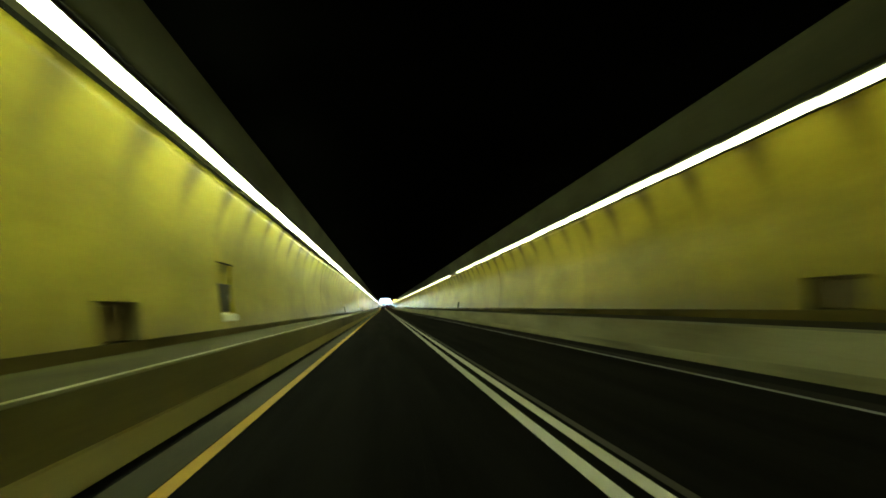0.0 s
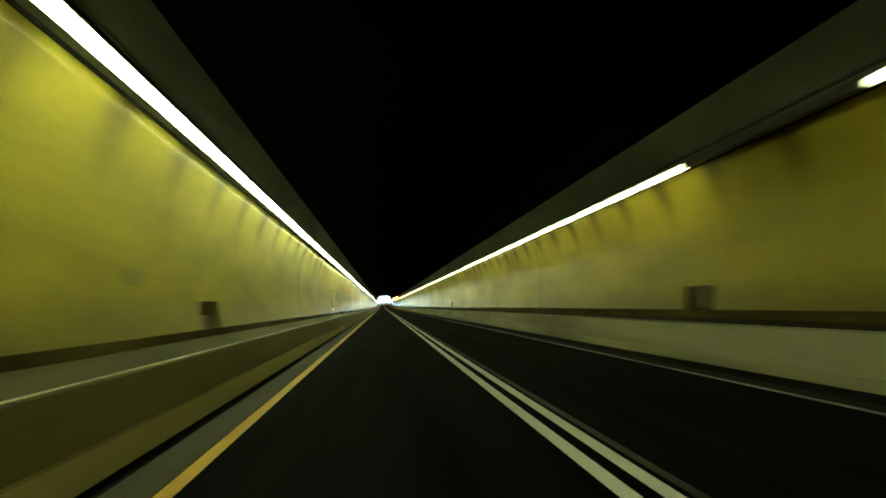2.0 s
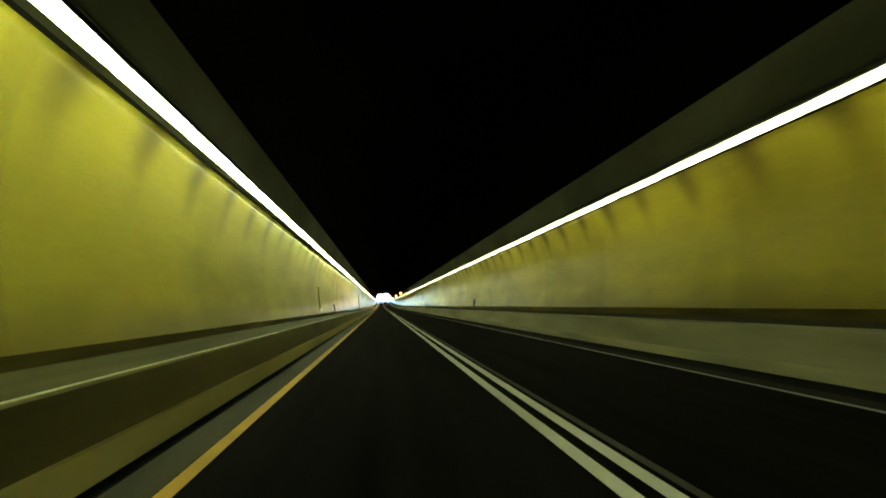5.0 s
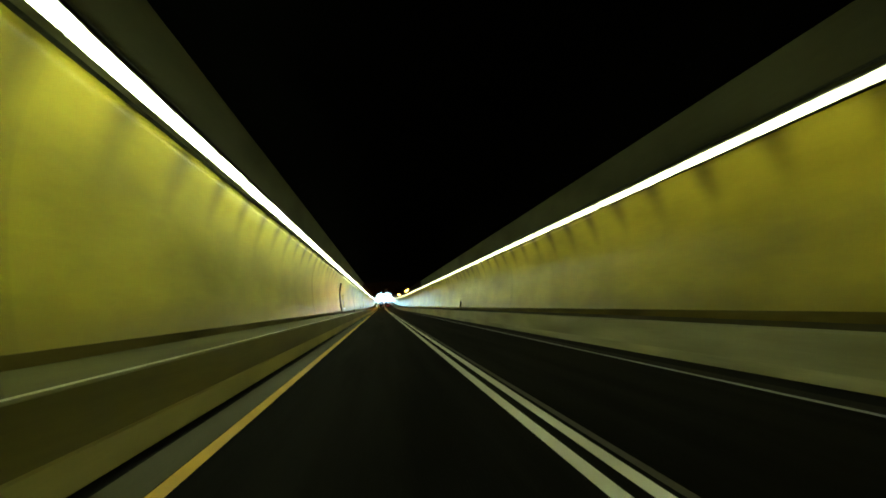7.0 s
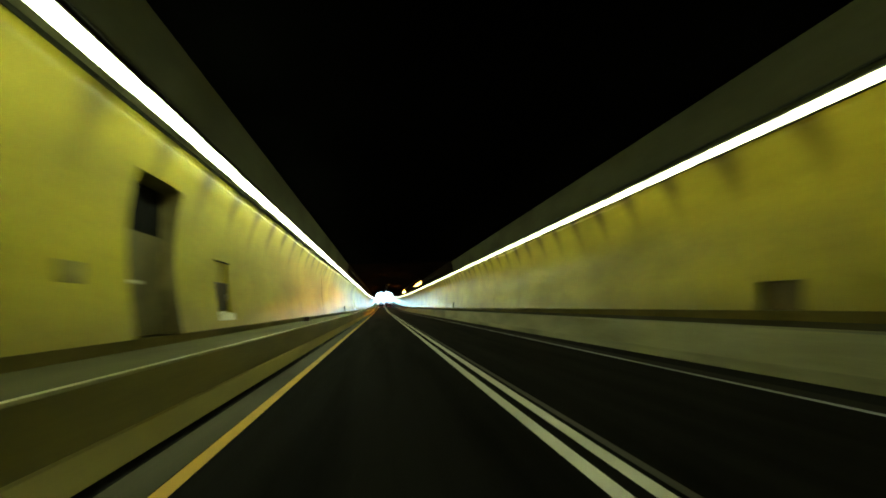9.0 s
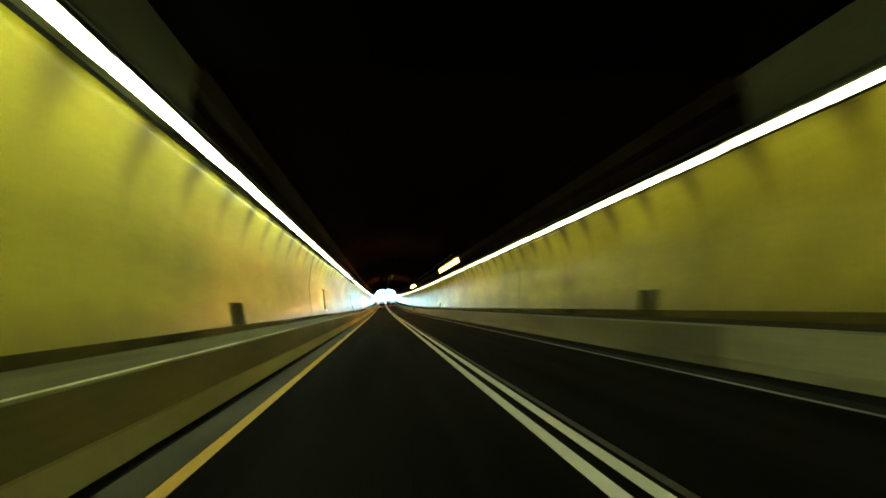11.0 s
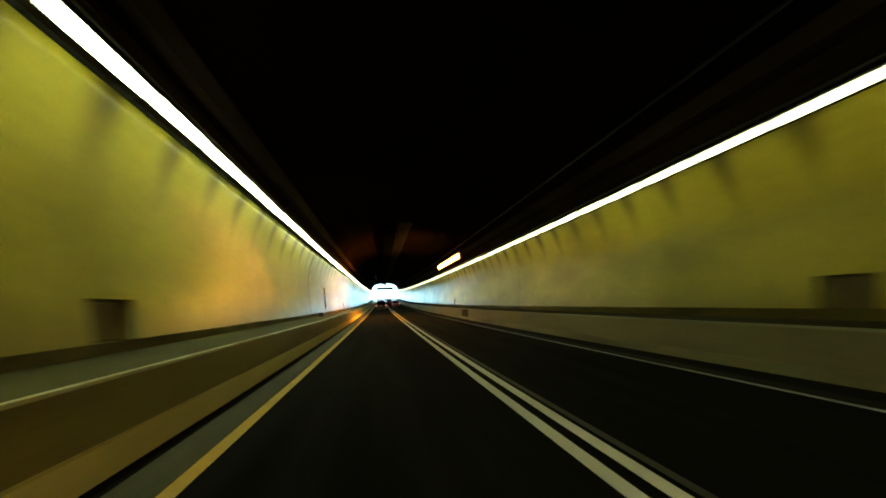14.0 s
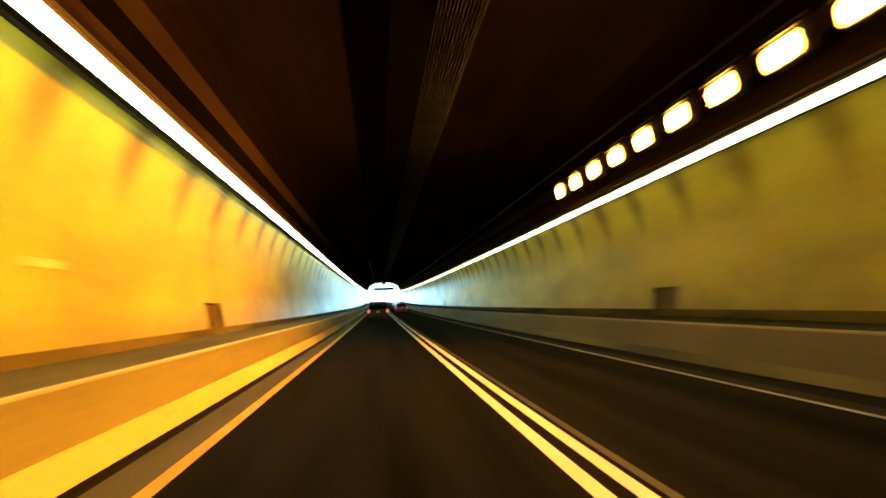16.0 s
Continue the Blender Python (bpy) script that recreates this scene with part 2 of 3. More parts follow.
GLASS_DARK.node_tree.nodes["Principled BSDF"].inputs["Transmission Weight"].default_value = 0.95
UPHOLSTERY = material("dark_upholstery", (0.03, 0.03, 0.032), 0.8, 0.2)
WHITE_PLASTIC = material("pale_plastic", (0.75, 0.74, 0.7), 0.4, 0.5)
TAIL = glow("lit_tail_light", (1.0, 0.24, 0.18), 0.18)


# ---------- mesh helpers ----------
def follow_grade(bm):
    ys = [v.co.y for v in bm.verts]
    lo, hi = min(ys), max(ys)
    if hi <= GRADE:
        return
    if hi - max(lo, GRADE) > 14.5:
        for c in [GRADE + 14 * i for i in range(18)] + [584.0, CREST]:
            if lo < c < hi:
                bmesh.ops.bisect_plane(bm, geom=bm.verts[:] + bm.edges[:] + bm.faces[:], plane_co=(0, c, 0), plane_no=(0, 1, 0))
    for v in bm.verts:
        v.co.z += lift(v.co.y)


def mesh_object(name, bm, mat, parent=None, label=""):
    me = bpy.data.meshes.new(name)
    follow_grade(bm)
    bmesh.ops.recalc_face_normals(bm, faces=bm.faces)
    bm.to_mesh(me)
    bm.free()
    for m in (mat if isinstance(mat, (list, tuple)) else (mat,)):
        me.materials.append(m)
    ob = new(name, me)
    ob.parent = parent
    return tagged(ob, label) if label else ob


part = mesh_object


def box(bm, x0, x1, y0, y1, z0, z1, bevel=0.0):
    geo = bmesh.ops.create_cube(bm, size=1.0)["verts"]
    for v in geo:
        v.co = ((x0 + x1) / 2 + v.co.x * (x1 - x0), (y0 + y1) / 2 + v.co.y * (y1 - y0), (z0 + z1) / 2 + v.co.z * (z1 - z0))
    if bevel:
        edges = list({e for v in geo for e in v.link_edges})
        bmesh.ops.bevel(bm, geom=edges, offset=bevel, segments=2, affect="EDGES", profile=0.5)
    return geo


def boxes(*args):
    bm = bmesh.new()
    for a in args:
        box(bm, *a)
    return bm


def extrude_profile(points, y0, y1, step=20.0, smooth=False):
    """A closed outline of (x, z) run along the road."""
    bm = bmesh.new()
    n = max(1, int(round((y1 - y0) / step)))
    rings = [[bm.verts.new((x, y0 + (y1 - y0) * i / n, z)) for x, z in points] for i in range(n + 1)]
    m = len(points)
    for a, b in zip(rings, rings[1:]):
        for i in range(m):
            f = bm.faces.new((a[i], a[(i + 1) % m], b[(i + 1) % m], b[i]))
            f.smooth = smooth
    bm.faces.new(rings[0])
    bm.faces.new(list(reversed(rings[-1])))
    return bm


def structure(name, bm, mat, label, category):
    return tagged(mesh_object(name, bm, mat), label, category, kind="structure")


# ---------- the tunnel's cross-section ----------
XC = 2.08                      # tunnel axis; the left lane's middle is x = 0
Y0, Y1 = -45.0, PORTAL           # behind the first view, and the portal
VAULT0 = 256.0                 # from here on the flat ceiling gives way to a vault
KERB_L, KERB_R = -2.47, 6.45   # faces of the two parapets
TOP, TOP_EAST = 0.85, 0.815     # walkway heights
BASE = 1.02                    # top of the dirty base course
WALL_Z = (0.85, 1.02, 1.7, 2.5, 3.2, 3.9, 4.45, 4.66)
WALL_H = (6.07, 6.10, 6.22, 6.29, 6.27, 6.14, 5.94, 5.83)
OUTER = 7.6


def half(z):
    """Half the width between the tiled walls at a height."""
    k = np.polyfit(WALL_Z, WALL_H, 3)
    return float(np.polyval(k, z))


# recesses in the walls: side, start, end, bottom, top
LOW = [8.9, 57.9, 107.5, 158.9, 211.8, 262.1, 322.2, 372.7, 423.4, 474.0, 524.6]
TALL = [14.8, 88.9, 148.0, 216.2, 285.4, 353.6]
DOORS = [(210.95, 213.0)]
holes = {-1: [], 1: []}
for y in LOW:
    holes[1].append((y - 0.65, y + 0.65, BASE, 1.64, "low"))
    if y != 211.8:
        holes[-1].append((y - 0.7, y + 0.7, BASE, 1.66, "low"))
for y in TALL:
    holes[-1].append((y - 0.6, y + 0.6, 1.36, 2.75, "tall"))
for a, b in DOORS:
    holes[-1].append((a, b, BASE, 3.92, "door"))


def wall_mesh(side):
    ys = {Y0, Y1}
    zs = set(np.linspace(BASE, 4.66, 19).round(3).tolist())
    for a, b, lo, hi, _ in holes[side]:
        ys |= {a, b}
        zs |= {lo, hi}
    y = Y0
    while y < Y1:
        ys.add(round(y, 3))
        y += 12.2
    ys, zs = sorted(ys), sorted(zs)
    bm = bmesh.new()
    grid = [[bm.verts.new((XC + side * half(z), y, z)) for z in zs] for y in ys]
    for i in range(len(ys) - 1):
        for j in range(len(zs) - 1):
            my, mz = (ys[i] + ys[i + 1]) / 2, (zs[j] + zs[j + 1]) / 2
            if any(a < my < b and lo < mz < hi for a, b, lo, hi, _ in holes[side]):
                continue
            f = bm.faces.new((grid[i][j], grid[i + 1][j], grid[i + 1][j + 1], grid[i][j + 1]))
            f.smooth = True
    x = XC + side * OUTER
    top = [[bm.verts.new((x, y, z)) for z in (BASE, 4.66)] for y in (Y0, Y1)]
    g = grid
    bm.faces.new((top[0][0], top[0][1], top[1][1], top[1][0]))
    bm.faces.new([r[-1] for r in g] + [top[1][1], top[0][1]])
    bm.faces.new(list(g[0]) + [top[0][1], top[0][0]])
    bm.faces.new(list(g[-1]) + [top[1][1], top[1][0]])
    return bm


def recess(side, a, b, lo, hi, kind):
    """The lining of a hole in the tiled wall, with what it holds."""
    depth = {"low": 0.20, "tall": 0.09, "door": 0.34}[kind]
    zs = [lo + (hi - lo) * i / 8 for i in range(9)]
    bm = bmesh.new()
    fr = [[bm.verts.new((XC + side * (half(z) + 0.002), y, z)) for z in zs] for y in (a, b)]
    x = XC + side * (half((lo + hi) / 2) + depth)
    bk = [[bm.verts.new((x, y, z)) for z in zs] for y in (a, b)]
    for j in range(8):
        bm.faces.new((bk[0][j], bk[1][j], bk[1][j + 1], bk[0][j + 1])).material_index = 1
        for k in (0, 1):
            bm.faces.new((fr[k][j], bk[k][j], bk[k][j + 1], fr[k][j + 1]))
    bm.faces.new((fr[0][0], fr[1][0], bk[1][0], bk[0][0]))
    bm.faces.new((fr[0][-1], fr[1][-1], bk[1][-1], bk[0][-1]))
    name, lab, mats = {
        "low": ("wall_recess", "low dark recess in the tiled wall above the walkway", (TILE_DARK, DOOR_PAINT)),
        "tall": ("wall_niche", "tall tiled niche in the tunnel wall with a pale sill", (TILE, TILE)),
        "door": ("doorway_recess", "tall dark doorway recess in the tiled wall", (DOOR_LINING, DOOR_LINING)),
    }[kind]
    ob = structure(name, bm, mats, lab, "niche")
    inx = lambda d: XC + side * (half((lo + hi) / 2) + d)

    def bar(name, d0, d1, y0, y1, z0, z1, mat, bev=0.015, label=""):
        x0, x1 = sorted((inx(d0), inx(d1)))
        return part(name, boxes((x0, x1, y0, y1, z0, z1, bev)), mat, ob, label)

    if kind == "low":
        worn = side < 0 and abs(a + b - 115.8) < 1         # one recess has a bare plinth under its cover
        bar("cover_plate", depth - 0.04, depth - 0.005, a + 0.06, b - 0.06, lo + (0.34 if worn else 0.02), hi - 0.06, DOOR_PAINT, label="dull dark brown metal cover plate")
        if worn:
            bar("plinth", depth - 0.12, depth - 0.005, a + 0.02, b - 0.02, lo + 0.004, lo + 0.31, NICHE, 0.02, "paler dirty concrete plinth")
    if kind == "tall":
        cab = bar("cabinet", 0.02, depth - 0.005, a + 0.05, b - 0.05, lo + 0.09, lo + 0.84, CABINET, 0.02, "dark metal equipment cabinet")
        hx = XC + side * (half((lo + hi) / 2) + 0.005)
        part("handle", boxes((hx - 0.015, hx + 0.015, b - 0.24, b - 0.20, lo + 0.36, lo + 0.56, 0.006)), STEEL, cab, "worn steel handle")
    if kind == "tall":
        bm = bmesh.new()
        fx, bx = XC + side * (half(lo) - 0.03), inx(depth - 0.005)
        vs = [bm.verts.new((x, y, z)) for y in (a - 0.03, b + 0.10) for x, z in ((fx - side * 0.04, lo - 0.15), (fx, lo + 0.02), (bx, lo + 0.08), (bx, lo - 0.15))]
        for q in ((0, 1, 2, 3), (7, 6, 5, 4), (0, 4, 5, 1), (1, 5, 6, 2), (2, 6, 7, 3), (3, 7, 4, 0)):
            bm.faces.new([vs[i] for i in q])
        part("sill", bm, SILL if a < 290 else TILE, ob, "sloping sill")
        # black strip that paints the shadow line under the niche's top edge
        bar("niche_top_shade", -0.012, 0.06, a - 0.02, b + 0.02, hi - 0.02, hi + 0.012, SLOT)
    if kind == "door":
        leaf = bar("door", depth - 0.08, depth - 0.02, a + 0.08, b - 0.08, lo + 0.02, hi - 0.95, DOOR_LEAF, 0.01, "dull brown painted steel door")
        part("push_bar", boxes((min(inx(0.20), inx(0.26)), max(inx(0.20), inx(0.26)), a + 0.1, a + 1.05, 1.99, 2.05, 0.01)), WHITE_PLASTIC, leaf, "pale metal push bar")
        bar("top_panel", depth - 0.07, depth - 0.02, a + 0.05, b - 0.05, hi - 0.95, hi - 0.02, SLOT, 0.01, "plain black panel across the doorway's top")


for side, tag in ((-1, "west"), (1, "east")):
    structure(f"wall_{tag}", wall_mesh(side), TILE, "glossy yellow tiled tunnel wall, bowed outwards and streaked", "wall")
    w = XC + side * half(BASE)
    top = TOP if side < 0 else TOP_EAST
    xs = sorted((w - side * 0.02, XC + side * OUTER))
    structure(f"baseboard_{tag}", boxes((xs[0], xs[1], Y0, Y1, top, BASE, 0)), BASE_COURSE, "dark dirty base course below the tiles", "baseboard")
    # dark strip added at the tile top to paint the dim line under the lamps
    cap = [(XC + side * (half(z) - 0.025), z) for z in (4.61, 4.63, 4.65, 4.66)] + [(XC + side * (half(z) + 0.03), z) for z in (4.66, 4.61)]
    structure(f"tile_dark_strip_{tag}", extrude_profile(cap, Y0, Y1), DIM_STRIP, "added dark strip along the top of the tiles, for the dim line under the lamps", "trim")
    # the plain band above the lamps, then a recessed one under the vault
    up = [(XC + side * a, z) for a, z in ((5.46, 4.664), (5.30, 5.85), (5.30, 6.2), (OUTER, 6.2), (OUTER, 4.664))]
    structure(f"upper_wall_{tag}", extrude_profile(up, Y0, VAULT0), PANEL, "grimy grey concrete band above the lamp row", "wall")
    up = [(XC + side * a, z) for a, z in ((5.46, 4.664), (5.42, 5.0), (5.75, 5.02), (5.78, 5.56), (5.38, 5.6), (5.26, 5.95), (5.26, 6.05), (OUTER, 6.3), (OUTER, 4.664))]
    structure(f"cornice_{tag}", extrude_profile(up, VAULT0, Y1), CORNICE, "stepped grimy concrete cornice above the lamp row", "wall")
    x = KERB_L if side < 0 else KERB_R
    ledge = 0.045 if side < 0 else 0.02      # the foot stands a little proud of the face
    step = 0.315 if side < 0 else 0.21
    prof = [(x + side * ledge, step), (x + side * (ledge + 0.02), top - 0.03), (x + side * 0.10, top - 0.004), (x + side * 0.10, step)]
    foot = [(x, 0.0), (x + side * 0.012, step - 0.02), (x + side * (ledge - 0.004), step), (x + side * 0.10, step), (x + side * 0.10, -0.3), (x, -0.3)]
    # the flat-ceilinged stretch and the vaulted one; the east parapet is much dirtier under the vault
    for stretch, ya, yb, face, base in (("", Y0, VAULT0, PARAPET_GREY, FOOT_GREY), ("_vault", VAULT0 + 0.004, Y1, PARAPET_DIRTY, FOOT_DIRTY)):
        if side < 0:
            face, base = PARAPET, CONCRETE
        structure(f"parapet_{tag}{stretch}", extrude_profile(prof, ya, yb), face, "stained brownish concrete parapet face" if side < 0 else "blotchy grey-green concrete parapet face", "parapet")
        structure(f"parapet_foot_{tag}{stretch}", extrude_profile(foot, ya, yb), base, "paler concrete foot along the parapet", "parapet")
    xs = sorted((x + side * 0.10, XC + side * OUTER))
    # the east walkway takes a darker colour than the west one
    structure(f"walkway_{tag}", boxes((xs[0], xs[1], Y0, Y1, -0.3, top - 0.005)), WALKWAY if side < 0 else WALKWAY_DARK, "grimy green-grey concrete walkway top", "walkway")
    xs = sorted((x + side * 0.045, x + side * 0.105))
    structure(f"nosing_{tag}", boxes((xs[0], xs[1], Y0, Y1, top - 0.03, top + 0.012, 0.01)), NOSING if side < 0 else NOSING_GREY, "worn pale concrete nosing along the walkway", "trim")
    # black drain slot and concrete gutter
    drain, gutter = (0.19, 0.62) if side < 0 else (0.58, 0.90)
    xs = sorted((x, x - side * drain))
    structure(f"drain_{tag}", boxes((xs[0], xs[1], Y0, Y1 + 60, -0.3, 0.003)), SLOT, "black wet drain strip at the parapet foot", "drain")
    xs = sorted((x - side * drain, x - side * gutter))
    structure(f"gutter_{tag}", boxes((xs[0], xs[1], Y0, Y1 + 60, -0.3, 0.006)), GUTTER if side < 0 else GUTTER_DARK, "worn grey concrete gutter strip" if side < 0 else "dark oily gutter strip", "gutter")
    for h in holes[side]:
        recess(side, *h)

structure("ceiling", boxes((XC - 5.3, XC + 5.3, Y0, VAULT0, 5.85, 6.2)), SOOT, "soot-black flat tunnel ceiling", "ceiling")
# vault: an arch from the cornices, with its headwall over the flat ceiling
arch = [(XC + 5.26 * math.cos(radians(a)), 5.95 + 1.85 * math.sin(radians(a))) for a in range(0, 181, 9)]
back = [(XC + 5.8 * math.cos(radians(a)), 5.95 + 2.4 * math.sin(radians(a))) for a in range(180, -1, -9)]
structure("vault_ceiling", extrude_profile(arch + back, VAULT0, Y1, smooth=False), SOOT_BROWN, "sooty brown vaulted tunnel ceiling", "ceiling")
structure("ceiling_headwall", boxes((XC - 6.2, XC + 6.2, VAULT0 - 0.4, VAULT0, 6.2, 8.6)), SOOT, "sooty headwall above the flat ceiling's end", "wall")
for y in (300.0, 318.5, 341.0, 363.0, 386.0, 413.0, 436.0, 459.0, 482.0, 505.0, 528.0):
    rib = [(XC + 5.23 * math.cos(radians(a)), 5.95 + 1.83 * math.sin(radians(a))) for a in range(4, 177, 9)]
    rib2 = [(XC + 5.27 * math.cos(radians(a)), 5.95 + 1.88 * math.sin(radians(a))) for a in range(175, 3, -9)]
    structure("vault_joint", extrude_profile(rib + rib2, y, y + 0.12), SOOT_BROWN, "thin raised joint strip across the vault", "trim")

structure("back_wall", boxes((XC - OUTER, XC + OUTER, Y0 - 0.5, Y0, -0.3, 6.6)), CONCRETE_DARK, "plain dark wall closing the tunnel", "wall")
structure("road", boxes((KERB_L + 0.62, KERB_R - 0.90, Y0, Y1 + 900, -0.3, 0.0)), ASPHALT, "dark worn asphalt road with two lanes", "road")
structure("ground", boxes((-2000, 2000, Y1 + 2, 3500, -0.8, -0.06)), GRASS, "open grassy ground outside the portal", "ground")

# a darker, damp panel in the east parapet
structure("parapet_panel", boxes((KERB_R + 0.012, KERB_R + 0.05, 353.2, 356.3, 0.215, TOP_EAST - 0.034, 0.006)), CONCRETE_DARK, "dark damp concrete panel let into the parapet", "parapet")

# painted lines
for name, x, w, mat, lab in (("yellow_edge_line", -1.762, 0.155, YELLOW_LINE, "solid yellow edge line on the asphalt"), ("lane_line", 1.655, 0.15, WHITE_LINE, "solid white line of a double lane divider"),
                             ("lane_line", 1.948, 0.14, WHITE_LINE, "solid white line of a double lane divider"), ("edge_line", 5.48, 0.085, FADED_LINE, "faded white edge line on the asphalt")):
    structure(name, boxes((x - w / 2, x + w / 2, Y0, Y1 + 60, -0.01, 0.004)), mat, lab, "road marking")
structure("seam", boxes((2.085, 2.175, Y0, Y1 + 60, -0.01, 0.003)), SEAL, "sealed lengthwise asphalt seam beside the lane lines", "road marking")

# wall joints
for y in (36.9, 72.0, 118.0, 163.0, 190.0, 240.0, 278.0, 318.6, 345.0, 411.5, 450.0, 486.0, 520.0):
    for side in (-1, 1):
        zs = [BASE + (4.64 - BASE) * i / 18 for i in range(19)]
        if any(a - 0.1 < y < b + 0.1 for a, b, *_ in holes[side]):
            continue
        pr = [(XC + side * (half(z) - 0.008), z) for z in zs] + [(XC + side * (half(z) + 0.02), z) for z in reversed(zs)]
        structure("wall_joint", extrude_profile(pr, y, y + 0.05), JOINT, "dark vertical movement joint in the tiles", "trim")

# ---------- portal ----------
# pillars and an arched headwall with a shallow crown
bm = bmesh.new()
N = 28
ins = [(XC + 5.24 * math.cos(math.pi * i / N), 5.25 + 2.5 * math.sin(math.pi * i / N) ** 0.8) for i in range(N + 1)]
outs = [(XC + 9.5 * max(-1, min(1, 1.4 * math.cos(math.pi * i / N))), 10.4 if 0.15 * N < i < 0.85 * N else 5.25) for i in range(N + 1)]
rows_ = [[bm.verts.new((x, y, z)) for x, z in line] for y in (Y1, Y1 + 0.8) for line in (ins, outs)]
for i in range(N):
    for r0, r1 in ((0, 1), (3, 2), (2, 0), (1, 3)):
        bm.faces.new((rows_[r0][i], rows_[r0][i + 1], rows_[r1][i + 1], rows_[r1][i]))
structure("portal_headwall", bm, CONCRETE, "concrete portal headwall with a wide arched opening", "wall")
for side, tag in ((-1, "west"), (1, "east")):
    xs = sorted((XC + side * 6.33, XC + side * 9.5))
    structure(f"portal_pillar_{tag}", boxes((xs[0], xs[1], Y1 + 0.004, Y1 + 0.8, -0.5, 5.25)), CONCRETE, "concrete pillar beside the portal", "wall")
    xs = sorted((XC + side * 7.2, XC + side * 7.8))
    structure(f"wing_wall_{tag}", boxes((xs[0], xs[1], Y1 + 0.8, Y1 + 35, -0.5, 2.2)), CONCRETE, "concrete wing wall outside the portal", "wall")

# ---------- fluorescent lamp rows ----------
PITCH = 2.44
LAMP_Z, LAMP_H = 4.55, {-1: 5.37, 1: 5.30}
JOINT_Y = {-1: 11.5, 1: 51.7}
DARK = {1: (51.7, 56.6), -1: (304.2, 309.2)}


def luminaire(lens):
    base = new("fluorescent_lamp")
    hous = bmesh.new()
    box(hous, -0.11, 0.06, -1.19, 1.19, 0.045, 0.105, 0.02)
    # unseen back plate, added to keep lens light off the wall top
    box(hous, -0.125, -0.105, -1.19, 1.19, -0.02, 0.095, 0.0)
    box(hous, -0.05, 0.05, -1.21, 1.21, 0.055, 0.10, 0.0)
    part("housing", hous, HOUSING, base, "grey metal lamp housing")
    part("lens", boxes((-0.10, 0.10, -1.09, 1.09, -0.08, 0.045, 0.03)), lens, base)
    for y in (-1.19, 1.095):
        part("end_cap", boxes((-0.104, 0.104, y, y + 0.095, -0.086, 0.05, 0.006)), HOUSING, base)
    for y in (-1.2,):
        part("bracket", boxes((-0.56, -0.06, y - 0.015, y + 0.015, 0.02, 0.09, 0.006)), STEEL_DARK, base, "steel bracket to the wall")
    lab = "long white fluorescent tunnel lamp, lit, on a wall bracket" if lens is not LENS_OFF else "unlit dark fluorescent tunnel lamp on a wall bracket"
    return tagged(base, lab, "lamp", "lamp rows")


def lamp_y(side, i):
    first = Y0 + (JOINT_Y[side] - Y0) % PITCH
    return first + (i + 0.5) * PITCH


def place(side, i):
    rnd = random.Random(i * 7 + side)          # each lamp hangs a little out of line
    return pose(XC + side * LAMP_H[side] + rnd.uniform(-0.008, 0.008), lamp_y(side, i), LAMP_Z + lift(lamp_y(side, i)) + rnd.uniform(-0.008, 0.008), rnd.uniform(-0.3, 0.3), 0, 180 if side > 0 else 0)


lamp_on = {-1: luminaire(LENS), 1: luminaire(LENS_AGED)}
lamp_off = luminaire(LENS_OFF)
n_lamps = int((Y1 - Y0) / PITCH) - 1
first_on, first_off = {-1: True, 1: True}, True
far = []
for side in (-1, 1):
    for i in range(n_lamps):
        y = lamp_y(side, i)
        if not -12 < y < 352:
            far.append((side, i))
            continue
        off = DARK[side][0] < y < DARK[side][1]
        m = place(side, i)
        if off:
            if first_off:
                lamp_off.matrix_basis, first_off = m, False
            else:
                copy_thing(lamp_off, m)
        elif first_on[side]:
            lamp_on[side].matrix_basis, first_on[side] = m, False
        else:
            copy_thing(lamp_on[side], m)
bm = bmesh.new()
for side, i in far:
    x, y = XC + side * LAMP_H[side], lamp_y(side, i)
    box(bm, x - 0.11, x + 0.11, y - 1.19, y + 1.19, LAMP_Z + 0.045, LAMP_Z + 0.105)
    # the same added back plate, shielding the wall top from the lens
    xs = sorted((x + side * 0.105, x + side * 0.125))
    box(bm, xs[0], xs[1], y - 1.19, y + 1.19, LAMP_Z - 0.02, LAMP_Z + 0.095)
    for e in (-1.19, 1.095):
        box(bm, x - 0.104, x + 0.104, y + e, y + e + 0.095, LAMP_Z - 0.08, LAMP_Z + 0.05)
    glass = box(bm, x - 0.10, x + 0.10, y - 1.09, y + 1.09, LAMP_Z - 0.08, LAMP_Z + 0.045)
    for f in {f for v in glass for f in v.link_faces}:
        f.material_index = 1 if side < 0 else 2
tagged(mesh_object("distant_lamp_rows", bm, (HOUSING, LENS, LENS_AGED)), "far lit fluorescent lamps along both walls", "lamps", kind="stuff")
# conduit behind each lamp row
for side, tag in ((-1, "west"), (1, "east")):
    xs = sorted((XC + side * 5.44, XC + side * 5.38))
    structure(f"conduit_{tag}", boxes((xs[0], xs[1], Y0, Y1, LAMP_Z + 0.24, LAMP_Z + 0.30, 0.015)), STEEL_DARK, "thin dark cable conduit above the lamps", "conduit")


